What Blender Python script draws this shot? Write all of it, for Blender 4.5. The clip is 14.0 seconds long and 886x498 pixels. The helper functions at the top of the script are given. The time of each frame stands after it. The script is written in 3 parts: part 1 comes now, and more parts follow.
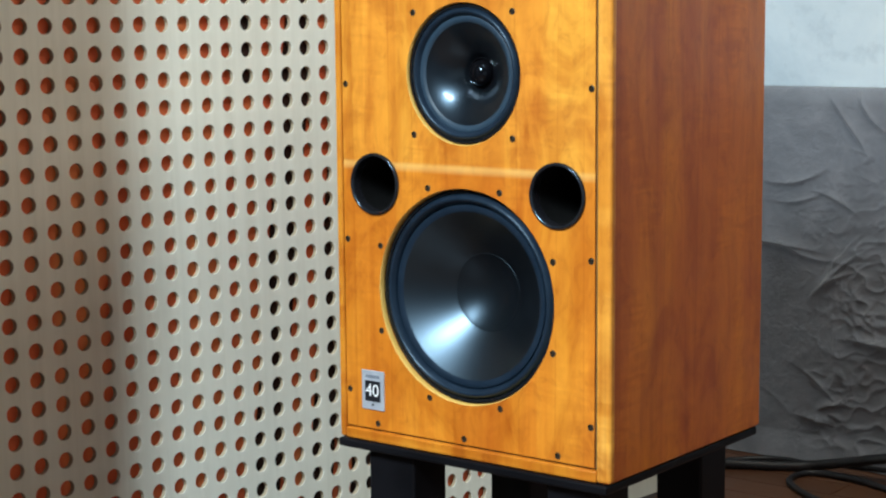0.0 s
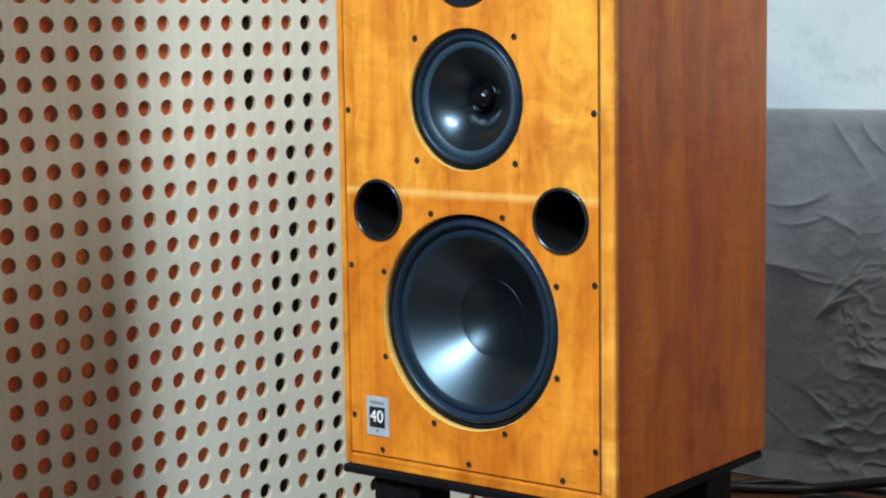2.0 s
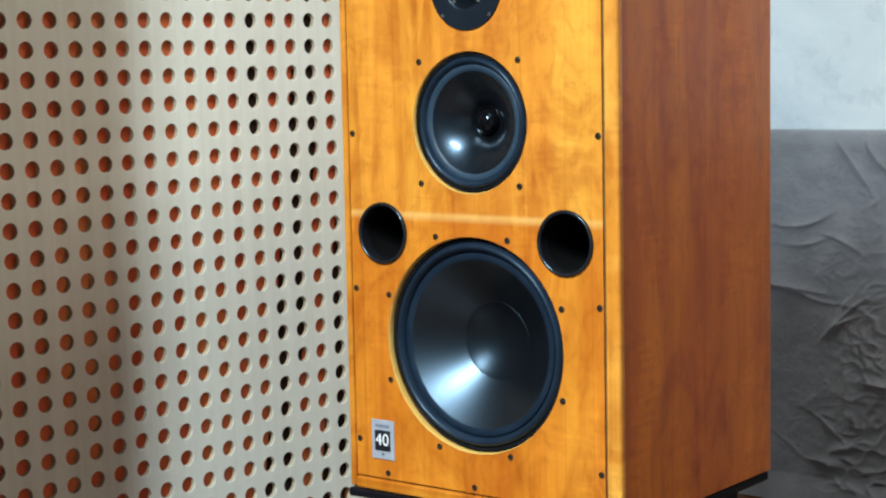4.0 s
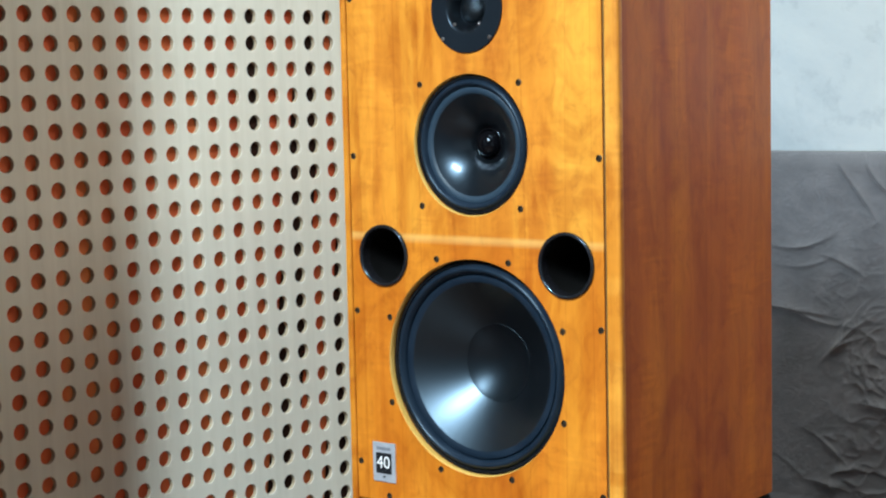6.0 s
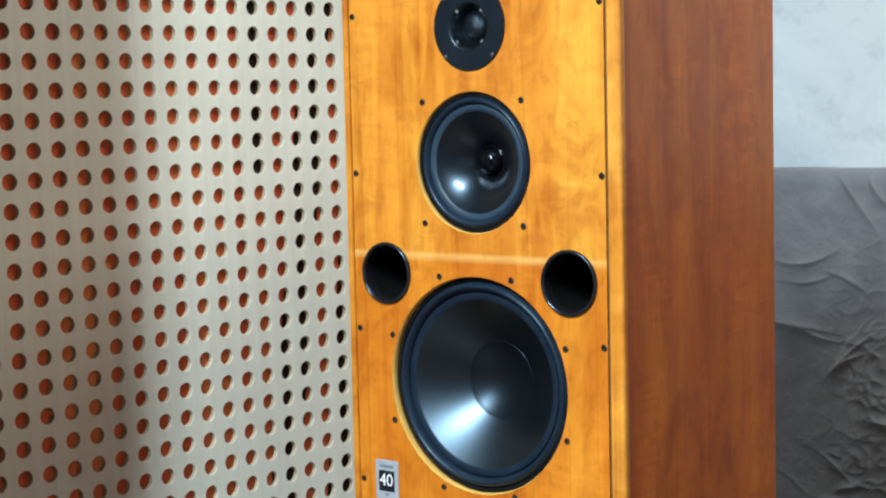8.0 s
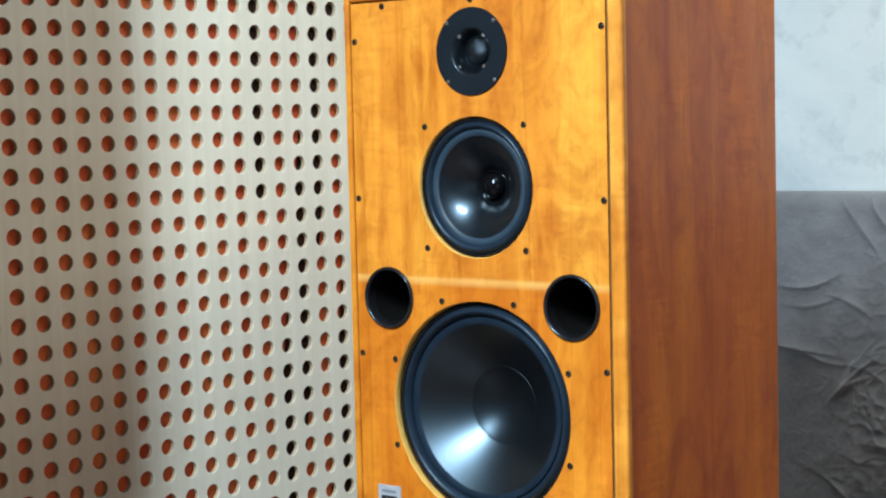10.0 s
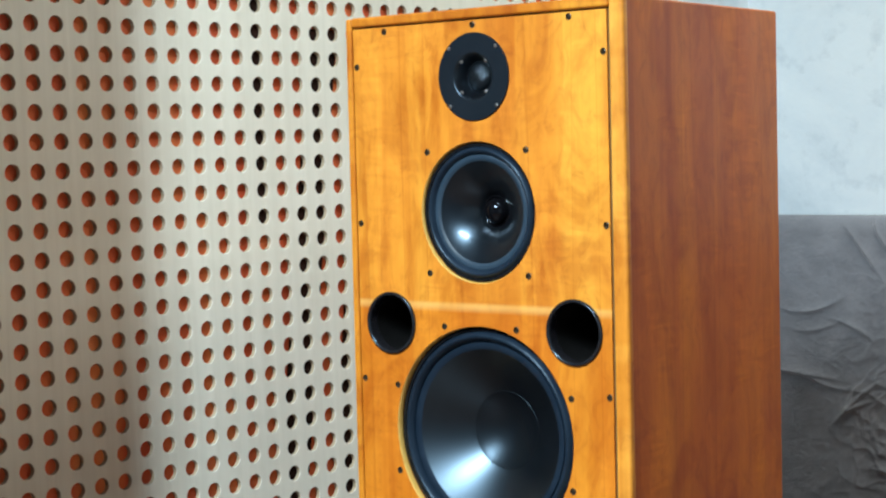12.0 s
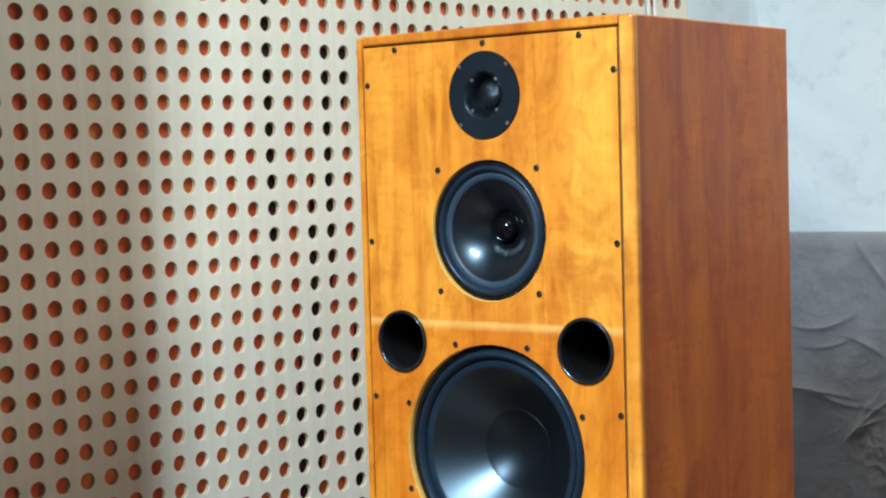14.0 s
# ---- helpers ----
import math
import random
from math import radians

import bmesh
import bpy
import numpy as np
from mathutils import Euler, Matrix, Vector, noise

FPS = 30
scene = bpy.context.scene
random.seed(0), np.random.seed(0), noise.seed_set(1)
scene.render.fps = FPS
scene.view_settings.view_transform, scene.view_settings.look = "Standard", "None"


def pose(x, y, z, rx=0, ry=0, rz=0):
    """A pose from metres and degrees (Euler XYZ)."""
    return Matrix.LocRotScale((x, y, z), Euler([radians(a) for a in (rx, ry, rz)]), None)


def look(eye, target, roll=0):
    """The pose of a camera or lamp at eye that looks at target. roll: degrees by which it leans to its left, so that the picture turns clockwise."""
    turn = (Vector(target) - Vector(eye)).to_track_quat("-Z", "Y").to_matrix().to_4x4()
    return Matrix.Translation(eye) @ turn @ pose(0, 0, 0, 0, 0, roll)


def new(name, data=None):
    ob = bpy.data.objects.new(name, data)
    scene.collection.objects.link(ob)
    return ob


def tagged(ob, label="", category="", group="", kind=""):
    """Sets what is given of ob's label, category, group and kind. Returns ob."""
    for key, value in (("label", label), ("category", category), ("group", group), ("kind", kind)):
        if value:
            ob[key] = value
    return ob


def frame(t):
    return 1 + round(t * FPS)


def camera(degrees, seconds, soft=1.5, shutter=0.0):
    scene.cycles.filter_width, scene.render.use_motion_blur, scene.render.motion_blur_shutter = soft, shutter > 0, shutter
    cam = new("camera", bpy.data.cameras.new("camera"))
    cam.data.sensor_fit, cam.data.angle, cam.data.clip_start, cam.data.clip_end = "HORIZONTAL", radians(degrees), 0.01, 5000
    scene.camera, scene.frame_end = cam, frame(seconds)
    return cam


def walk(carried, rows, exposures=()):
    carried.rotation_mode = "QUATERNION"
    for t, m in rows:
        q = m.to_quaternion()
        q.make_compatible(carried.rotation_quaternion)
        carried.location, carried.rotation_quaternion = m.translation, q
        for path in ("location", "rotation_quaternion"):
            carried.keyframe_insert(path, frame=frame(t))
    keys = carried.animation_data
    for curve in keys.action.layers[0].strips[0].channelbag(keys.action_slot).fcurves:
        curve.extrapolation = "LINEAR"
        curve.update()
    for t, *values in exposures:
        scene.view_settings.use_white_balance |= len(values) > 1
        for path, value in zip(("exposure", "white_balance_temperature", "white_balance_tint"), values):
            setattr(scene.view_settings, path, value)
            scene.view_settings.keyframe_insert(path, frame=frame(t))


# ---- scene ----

# ================= camera =================
cam = camera(29.14, 14.0, soft=2.2)
PATH = [
    (0, (1.2969, -1.7088, 0.9589), (0.0770, -0.1460, 0.6952), -0.498),
    (0.5, (1.2969, -1.7088, 0.9594), (0.0759, -0.1457, 0.7027), -0.705),
    (1, (1.2969, -1.7088, 0.9600), (0.0750, -0.1453, 0.7103), -0.755),
    (1.5, (1.2969, -1.7088, 0.9605), (0.0733, -0.1455, 0.7178), -0.732),
    (2, (1.2969, -1.7088, 0.9610), (0.0719, -0.1456, 0.7251), -0.871),
    (2.5, (1.2969, -1.7088, 0.9615), (0.0709, -0.1454, 0.7320), -0.904),
    (3, (1.2969, -1.7088, 0.9621), (0.0691, -0.1460, 0.7383), -1.025),
    (5.5, (1.2969, -1.7088, 0.9647), (0.0643, -0.1455, 0.7728), -1.170),
    (6, (1.2969, -1.7088, 0.9653), (0.0642, -0.1450, 0.7785), -1.240),
    (6.5, (1.2969, -1.7088, 0.9658), (0.0642, -0.1444, 0.7839), -1.315),
    (7, (1.2969, -1.7088, 0.9663), (0.0637, -0.1444, 0.7879), -1.230),
    (7.5, (1.2969, -1.7088, 0.9669), (0.0623, -0.1449, 0.7939), -1.278),
    (8, (1.2969, -1.7088, 0.9674), (0.0609, -0.1455, 0.7992), -1.278),
    (10.5, (1.2969, -1.7088, 0.9701), (0.0577, -0.1447, 0.8357), -1.358),
    (11, (1.2969, -1.7088, 0.9706), (0.0578, -0.1441, 0.8430), -1.325),
    (11.5, (1.2969, -1.7088, 0.9711), (0.0562, -0.1447, 0.8516), -1.264),
    (12, (1.2969, -1.7088, 0.9717), (0.0549, -0.1453, 0.8578), -1.427),
    (12.5, (1.2969, -1.7088, 0.9722), (0.0524, -0.1469, 0.8638), -1.477),
    (13, (1.2969, -1.7088, 0.9727), (0.0481, -0.1498, 0.8721), -1.487),
    (13.5, (1.2969, -1.7088, 0.9733), (0.0455, -0.1516, 0.8774), -1.496),
    (14, (1.2969, -1.7088, 0.9738), (0.0448, -0.1520, 0.8797), -1.542),
]
walk(cam, [(t, look(eye, target, roll)) for t, eye, target, roll in PATH], exposures=[(0, 0.05), (3, 0.09), (8, 0.13), (14, 0.17)])

# ================= world and lights =================
world = bpy.data.worlds.new("world")
scene.world = world
world.use_nodes = True
sky = world.node_tree.nodes.new("ShaderNodeTexSky")
sky.sky_type, sky.sun_disc, sky.sun_elevation, sky.sun_rotation = "NISHITA", False, radians(35), radians(180)
world.node_tree.links.new(sky.outputs[0], world.node_tree.nodes["Background"].inputs[0])
world.node_tree.nodes["Background"].inputs[1].default_value = 0.1


def area_lamp(name, eye, target, sx, sy, power, colour, roll=0):
    d = bpy.data.lights.new(name, "AREA")
    d.shape, d.size, d.size_y, d.energy, d.color = "RECTANGLE", sx, sy, power, colour
    ob = new(name, d)
    ob.matrix_world = look(eye, target, roll)
    return ob


COOL, WARM = (0.77, 0.92, 1.0), (1.0, 0.975, 0.86)
lamp_near = area_lamp("light_fixture_near", (0.32, -2.08, 2.26), (0.32, -2.08, 0), 0.20, 1.20, 204, COOL, 22)
# added fill for panel, cabinet side and back wall; no known fixture
fill_far = area_lamp("light_fixture_far", (0.64, 0.80, 2.26), (0.64, 0.80, 0), 0.50, 1.20, 20.5, WARM)


# ================= materials =================
class Mat:
    """A node material with a Principled shader and small builders for its inputs."""

    def __init__(self, name, rough=0.5, metal=0.0, spec=0.5, coat=0.0):
        self.m = bpy.data.materials.new(name)
        self.m.use_nodes = True
        self.t = self.m.node_tree
        self.b = self.t.nodes["Principled BSDF"]
        self.b.inputs["Roughness"].default_value = rough
        self.b.inputs["Metallic"].default_value = metal
        self.b.inputs["Specular IOR Level"].default_value = spec
        self.b.inputs["Coat Weight"].default_value = coat
        self.b.inputs["Coat Roughness"].default_value = 0.18
        self.co = self.t.nodes.new("ShaderNodeTexCoord").outputs["Object"]

    def link(self, a, b):
        self.t.links.new(a, b)

    def mapped(self, scale, rot=(0, 0, 0), loc=(0, 0, 0)):
        n = self.t.nodes.new("ShaderNodeMapping")
        n.inputs["Scale"].default_value, n.inputs["Rotation"].default_value = scale, rot
        n.inputs["Location"].default_value = loc
        self.link(self.co, n.inputs["Vector"])
        return n.outputs[0]

    def noise(self, scale=5.0, detail=4, rough=0.55, vec=None, distort=0.0):
        n = self.t.nodes.new("ShaderNodeTexNoise")
        n.inputs["Scale"].default_value, n.inputs["Detail"].default_value = scale, detail
        n.inputs["Roughness"].default_value, n.inputs["Distortion"].default_value = rough, distort
        self.link(vec or self.co, n.inputs["Vector"])
        return n.outputs[0]

    def ramp(self, fac, *stops):
        n = self.t.nodes.new("ShaderNodeValToRGB")
        e = n.color_ramp.elements
        while len(e) < len(stops):
            e.new(0.5)
        for el, (p, c) in zip(e, stops):
            el.position, el.color = p, (*c, 1)
        self.link(fac, n.inputs[0])
        return n.outputs[0]

    def grey(self, fac, p0, v0, p1, v1):
        return self.ramp(fac, (p0, (v0,) * 3), (p1, (v1,) * 3))

    def mix(self, a, b, fac=0.5, mode="MIX"):
        n = self.t.nodes.new("ShaderNodeMix")
        n.data_type, n.blend_type = "RGBA", mode
        for s, v in ((n.inputs[0], fac), (n.inputs[6], a), (n.inputs[7], b)):
            if isinstance(v, bpy.types.NodeSocket):
                self.link(v, s)
            else:
                s.default_value = v if isinstance(v, float) else (*v, 1)
        return n.outputs[2]

    def colour(self, v):
        if isinstance(v, bpy.types.NodeSocket):
            self.link(v, self.b.inputs["Base Color"])
        else:
            self.b.inputs["Base Color"].default_value = (*v, 1)
        return self

    def roughness(self, fac, lo, hi):
        self.link(self.grey(fac, 0.3, lo, 0.7, hi), self.b.inputs["Roughness"])
        return self

    def bump(self, height, dist=0.001, strength=0.5):
        n = self.t.nodes.new("ShaderNodeBump")
        n.inputs["Distance"].default_value, n.inputs["Strength"].default_value = dist, strength
        self.link(height, n.inputs["Height"])
        self.link(n.outputs[0], self.b.inputs["Normal"])
        return self


def cherry(name, light, mid, dark, sheen_z=None, wide=1.0, gloss=0.35, coat=0.12, blocks=False, figure=1.0, cloud=0.75, shift=0.0):
    """Lacquered cherry veneer: upright leaves of differing tone with fine joints, smoky reddish smears, patches of soft
    cross ripple, pores. Given a height, a pale reflected band is put into the colour there, with deeper tone below.
    """
    m = Mat(name, 0.38, spec=gloss, coat=coat)
    leaf = m.noise(1.0, 2, 0.5, m.mapped((11 * wide, 11 * wide, 0.4), loc=(shift, shift, 0)), 0.3)
    broad = m.noise(1.0, 4, 0.55, m.mapped((26 * wide, 26 * wide, 1.6), loc=(shift, shift, 0)), 1.2)
    grain = m.noise(1.0, 5, 0.65, m.mapped((230, 230, 4.0)), 0.5)
    ripple = m.noise(1.0, 1, 0.4, m.mapped((15, 15, 64)), 1.2)
    patch = m.noise(1.0, 3, 0.55, m.mapped((9, 9, 6)), 0.6)
    smear = m.noise(1.0, 4, 0.58, m.mapped((15, 15, 6), (0, 0.22, 0)), 1.4)
    knots = m.noise(1.0, 5, 0.62, m.mapped((30, 30, 19)), 1.8)
    joint = m.noise(1.0, 1, 0.4, m.mapped((15, 15, 0.18)), 0.2)
    pores = m.noise(1.0, 4, 0.7, m.mapped((120, 120, 16)), 0.8)
    c = m.ramp(m.mix(leaf, broad, 0.42), (0.36, dark), (0.50, mid), (0.64, light))
    c = m.mix(c, m.ramp(smear, (0.34, (0.72, 0.54, 0.40)), (0.48, (0.97, 0.94, 0.90)), (0.64, (1.14, 1.18, 1.20))), cloud, "MULTIPLY")
    c = m.mix(c, m.ramp(knots, (0.30, (0.70, 0.58, 0.52)), (0.46, (1.0, 1.0, 1.0)), (0.68, (1.10, 1.14, 1.12))), 0.75 * cloud, "MULTIPLY")
    c = m.mix(c, m.ramp(grain, (0.32, (0.88, 0.81, 0.72)), (0.60, (1.03, 1.02, 1.0))), 0.30, "MULTIPLY")
    rip = m.mix((1.0, 1.0, 1.0), m.ramp(ripple, (0.34, (0.93, 0.88, 0.82)), (0.66, (1.12, 1.17, 1.22))), m.grey(patch, 0.46, 0.0, 0.62, 1.0))
    c = m.mix(c, rip, 0.75 * figure, "MULTIPLY")
    c = m.mix(c, m.ramp(joint, (0.488, (1.0, 1.0, 1.0)), (0.498, (0.80, 0.70, 0.58)), (0.508, (1.05, 1.07, 1.08))), 0.55, "MULTIPLY")
    c = m.mix(c, m.ramp(pores, (0.20, (0.66, 0.54, 0.44)), (0.31, (1.0, 1.0, 1.0))), 0.40, "MULTIPLY")
    if blocks:
        c = m.mix(c, m.ramp(m.noise(1.0, 1, 0.4, m.mapped((2, 2, 17))), (0.42, (0.86, 0.74, 0.55)), (0.46, (1.0, 1.0, 1.0)), (0.54, (1.0, 1.0, 1.0)), (0.58, (1.08, 1.12, 1.15))), 0.8, "MULTIPLY")
    if sheen_z is not None:
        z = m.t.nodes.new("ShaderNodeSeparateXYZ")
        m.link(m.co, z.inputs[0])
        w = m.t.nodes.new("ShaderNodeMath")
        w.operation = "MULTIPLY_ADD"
        w.inputs[1].default_value, w.inputs[2].default_value = 26.0, 0.5 - 26.0 * sheen_z
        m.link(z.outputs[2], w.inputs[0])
        c = m.mix(c, m.ramp(w.outputs[0], (0.47, (0.88, 0.73, 0.55)), (0.53, (1.0, 1.0, 1.0))), 1.0, "MULTIPLY")    # deeper tone below the band
        # pale reflection painted into the colour as a soft level band
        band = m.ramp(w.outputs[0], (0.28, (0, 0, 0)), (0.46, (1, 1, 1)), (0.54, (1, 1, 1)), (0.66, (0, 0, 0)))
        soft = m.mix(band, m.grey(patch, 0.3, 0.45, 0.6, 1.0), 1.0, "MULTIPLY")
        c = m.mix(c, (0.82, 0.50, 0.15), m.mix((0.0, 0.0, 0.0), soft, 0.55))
    m.colour(c)
    m.roughness(patch, 0.33, 0.45)
    m.bump(grain, 0.0003, 0.2)
    return m.m


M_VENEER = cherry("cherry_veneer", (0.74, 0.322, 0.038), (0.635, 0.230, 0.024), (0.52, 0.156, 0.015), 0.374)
# the baffle's cherry again, darker and redder: the side's shade is in the colour
M_VENEER_SHADED = cherry("cherry_veneer_shaded", (0.56, 0.156, 0.010), (0.465, 0.106, 0.008), (0.38, 0.074, 0.006), None, 0.7, 0.45, 0.08, figure=1.2, cloud=0.7, shift=4.1)
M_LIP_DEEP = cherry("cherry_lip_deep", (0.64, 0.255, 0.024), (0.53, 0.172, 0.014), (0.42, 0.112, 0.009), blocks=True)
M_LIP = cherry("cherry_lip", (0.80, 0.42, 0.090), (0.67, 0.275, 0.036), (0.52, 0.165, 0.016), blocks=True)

m = Mat("pale_cut_wood", 0.5)
n = m.noise(1, 4, 0.6, m.mapped((60, 220, 60)))
M_CUT = m.colour(m.ramp(n, (0.3, (0.66, 0.38, 0.075)), (0.7, (0.80, 0.52, 0.15)))).bump(n, 0.0004, 0.3).m

def cone_black(name, rough, gloss, coat=0.0, spun=0.0):
    m = Mat(name, rough, spec=gloss, coat=coat)
    m.b.inputs["Coat Roughness"].default_value = 0.10
    m.b.inputs["Coat Tint"].default_value = (0.8, 0.9, 1.0, 1)
    m.b.inputs["Specular Tint"].default_value = (0.54, 0.78, 1.0, 1)
    tan = m.t.nodes.new("ShaderNodeTangent")
    tan.direction_type, tan.axis = "RADIAL", "Y"
    m.link(tan.outputs[0], m.b.inputs["Tangent"])
    m.b.inputs["Anisotropic"].default_value, m.b.inputs["Anisotropic Rotation"].default_value = spun, 0.0
    return m.colour(m.ramp(m.noise(14, 3), (0.3, (0.003, 0.004, 0.005)), (0.7, (0.005, 0.006, 0.008)))).bump(m.noise(160, 3), 0.0002, 0.15).m


M_CONE, M_MIDCONE, M_CAP = cone_black("black_cone", 0.285, 0.70, 0.0, 0.66), cone_black("black_mid_cone", 0.30, 0.5, 0.2), cone_black("black_cap", 0.36, 0.45)

m = Mat("black_rubber", 0.36, spec=0.35)
m.b.inputs["Specular Tint"].default_value = (0.62, 0.82, 1.0, 1)
n = m.noise(25, 4)
M_RUBBER = m.colour(m.ramp(n, (0.3, (0.006, 0.013, 0.024)), (0.7, (0.011, 0.021, 0.036)))).roughness(n, 0.32, 0.42).m

m = Mat("grey_rubber", 0.45, spec=0.3)
n = m.noise(25, 4)
M_GREY_RUBBER = m.colour(m.ramp(n, (0.3, (0.017, 0.036, 0.058)), (0.7, (0.026, 0.048, 0.073)))).m

m = Mat("black_metal_plate", 0.40, spec=0.22)
n = m.noise(900, 2)
M_PLATE = m.colour(m.ramp(m.noise(18, 4), (0.3, (0.005, 0.009, 0.014)), (0.7, (0.008, 0.013, 0.019)))).bump(n, 0.0002, 0.3).m

m = Mat("black_plastic", 0.06, spec=0.34)
m.b.inputs["Specular Tint"].default_value = (0.62, 0.82, 1.0, 1)
M_PLASTIC = m.colour(m.ramp(m.noise(30, 3), (0.3, (0.006, 0.006, 0.007)), (0.7, (0.012, 0.012, 0.013)))).m

m = Mat("shiny_black", 0.035, spec=0.26)
m.b.inputs["Specular Tint"].default_value = (0.7, 0.86, 1.0, 1)
M_SHINE = m.colour(m.ramp(m.noise(30, 3), (0.3, (0.002, 0.002, 0.003)), (0.7, (0.004, 0.004, 0.005)))).m

m = Mat("port_plastic", 0.22, spec=0.75)
m.b.inputs["Specular Tint"].default_value = (0.62, 0.82, 1.0, 1)
M_PORT = m.colour(m.ramp(m.noise(30, 3), (0.3, (0.006, 0.006, 0.008)), (0.7, (0.012, 0.012, 0.014)))).m

m = Mat("dome_mesh", 0.26, spec=0.5)
m.b.inputs["Specular Tint"].default_value = (0.62, 0.82, 1.0, 1)
w = m.t.nodes.new("ShaderNodeTexVoronoi")
w.inputs["Scale"].default_value = 800
m.link(m.co, w.inputs["Vector"])
M_DOME = m.colour((0.006, 0.008, 0.010)).bump(w.outputs["Distance"], 0.0007, 0.7).m

m = Mat("strip_black", 0.95, spec=0.1)
M_STRIP = m.colour(m.ramp(m.noise(30, 3), (0.3, (0.016, 0.009, 0.008)), (0.7, (0.042, 0.022, 0.018)))).m

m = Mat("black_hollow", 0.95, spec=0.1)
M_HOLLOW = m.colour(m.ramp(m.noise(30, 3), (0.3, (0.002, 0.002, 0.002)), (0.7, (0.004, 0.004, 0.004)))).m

m = Mat("groove_brown", 0.8, spec=0.2)
M_GROOVE = m.colour(m.ramp(m.noise(30, 3), (0.3, (0.11, 0.068, 0.022)), (0.7, (0.17, 0.105, 0.036)))).m

m = Mat("raw_board_edge", 0.8, spec=0.2)
M_RAW = m.colour(m.ramp(m.noise(90, 3), (0.3, (0.34, 0.27, 0.18)), (0.7, (0.46, 0.38, 0.27)))).m

m = Mat("black_lacquer", 0.36, spec=0.10)
n = m.noise(9, 5)
M_STAND = m.colour(m.ramp(n, (0.3, (0.004, 0.004, 0.005)), (0.7, (0.008, 0.008, 0.010)))).roughness(n, 0.28, 0.45).m

m = Mat("steel_screw", 0.3, metal=1.0)
M_STEEL = m.colour(m.ramp(m.noise(300, 2), (0.3, (0.5, 0.5, 0.5)), (0.7, (0.7, 0.7, 0.7)))).m

m = Mat("dark_screw", 0.35, metal=0.6)
M_SCREW = m.colour(m.ramp(m.noise(300, 2), (0.3, (0.05, 0.038, 0.026)), (0.7, (0.13, 0.10, 0.07)))).m

m = Mat("silver_badge", 0.35, metal=0.3)
M_BADGE = m.colour(m.ramp(m.noise(60, 3), (0.3, (0.42, 0.45, 0.50)), (0.7, (0.52, 0.55, 0.60)))).m
m = Mat("badge_black", 0.3)
M_BADGE_DARK = m.colour(m.ramp(m.noise(60, 3), (0.3, (0.010, 0.012, 0.016)), (0.7, (0.016, 0.018, 0.022)))).m
m = Mat("badge_print", 0.5)
M_PRINT = m.colour(m.ramp(m.noise(60, 3), (0.3, (0.16, 0.18, 0.22)), (0.7, (0.22, 0.24, 0.27)))).m
m = Mat("badge_white", 0.5)
M_WHITE = m.colour(m.ramp(m.noise(60, 3), (0.3, (0.78, 0.78, 0.78)), (0.7, (0.84, 0.84, 0.84)))).m

# pale birch panel: faint vertical grain, soft stains
m = Mat("pale_birch_panel", 0.55)
grain = m.noise(1, 5, 0.6, m.mapped((60, 60, 1.6)), 0.5)
stain = m.noise(3.2, 4, 0.55)
c = m.ramp(grain, (0.30, (0.640, 0.640, 0.555)), (0.65, (0.716, 0.717, 0.630)))
c = m.mix(c, m.ramp(stain, (0.35, (0.90, 0.88, 0.84)), (0.65, (1.04, 1.04, 1.04))), 0.6, "MULTIPLY")
M_PANEL = m.colour(c).bump(grain, 0.0005, 0.2).m

m = Mat("red_brown_backing", 0.7)
n = m.mix(m.noise(6, 4), m.noise(1, 2, 0.5, m.mapped((2, 16, 1.2)), 0.3), 0.6)
M_BACKING = m.colour(m.ramp(n, (0.34, (0.52, 0.070, 0.024)), (0.48, (0.71, 0.125, 0.040)), (0.64, (0.84, 0.250, 0.080)))).bump(m.noise(120, 3), 0.001, 0.4).m

# white plaster, cloudy and slightly uneven
m = Mat("white_plaster", 0.85)
a, b = m.noise(3.0, 6, 0.62, None, 0.6), m.noise(16, 5, 0.6)
c = m.ramp(a, (0.36, (0.57, 0.68, 0.76)), (0.50, (0.69, 0.79, 0.86)), (0.66, (0.77, 0.86, 0.91)))
c = m.mix(c, m.ramp(b, (0.30, (0.80, 0.82, 0.84)), (0.44, (1.0, 1.0, 1.0))), 0.7, "MULTIPLY")
M_PLASTER = m.colour(c).bump(b, 0.004, 0.5).m

# charcoal for unseen walls: keeps bounce light and reflections low
m = Mat("plain_paint", 0.8)
M_PAINT = m.colour(m.ramp(m.noise(4, 5), (0.3, (0.024, 0.029, 0.036)), (0.7, (0.036, 0.042, 0.050)))).bump(m.noise(200, 3), 0.0006, 0.3).m

# grey for the unseen east wall and ceiling, which return soft fill
m = Mat("grey_paint", 0.8)
M_GREY = m.colour(m.ramp(m.noise(4, 5), (0.3, (0.25, 0.245, 0.235)), (0.7, (0.30, 0.29, 0.28)))).bump(m.noise(200, 3), 0.0006, 0.3).m

m = Mat("grey_velvet", 0.9, spec=0.2)
m.b.inputs["Sheen Weight"].default_value = 0.35
m.b.inputs["Sheen Roughness"].default_value = 0.4
a, b = m.noise(7, 6, 0.6, None, 0.8), m.noise(600, 2)
M_VELVET = m.colour(m.ramp(a, (0.3, (0.172, 0.180, 0.206)), (0.7, (0.270, 0.284, 0.320)))).bump(m.mix(b, m.noise(34, 6, 0.68, None, 1.8), 0.75), 0.009, 0.75).m

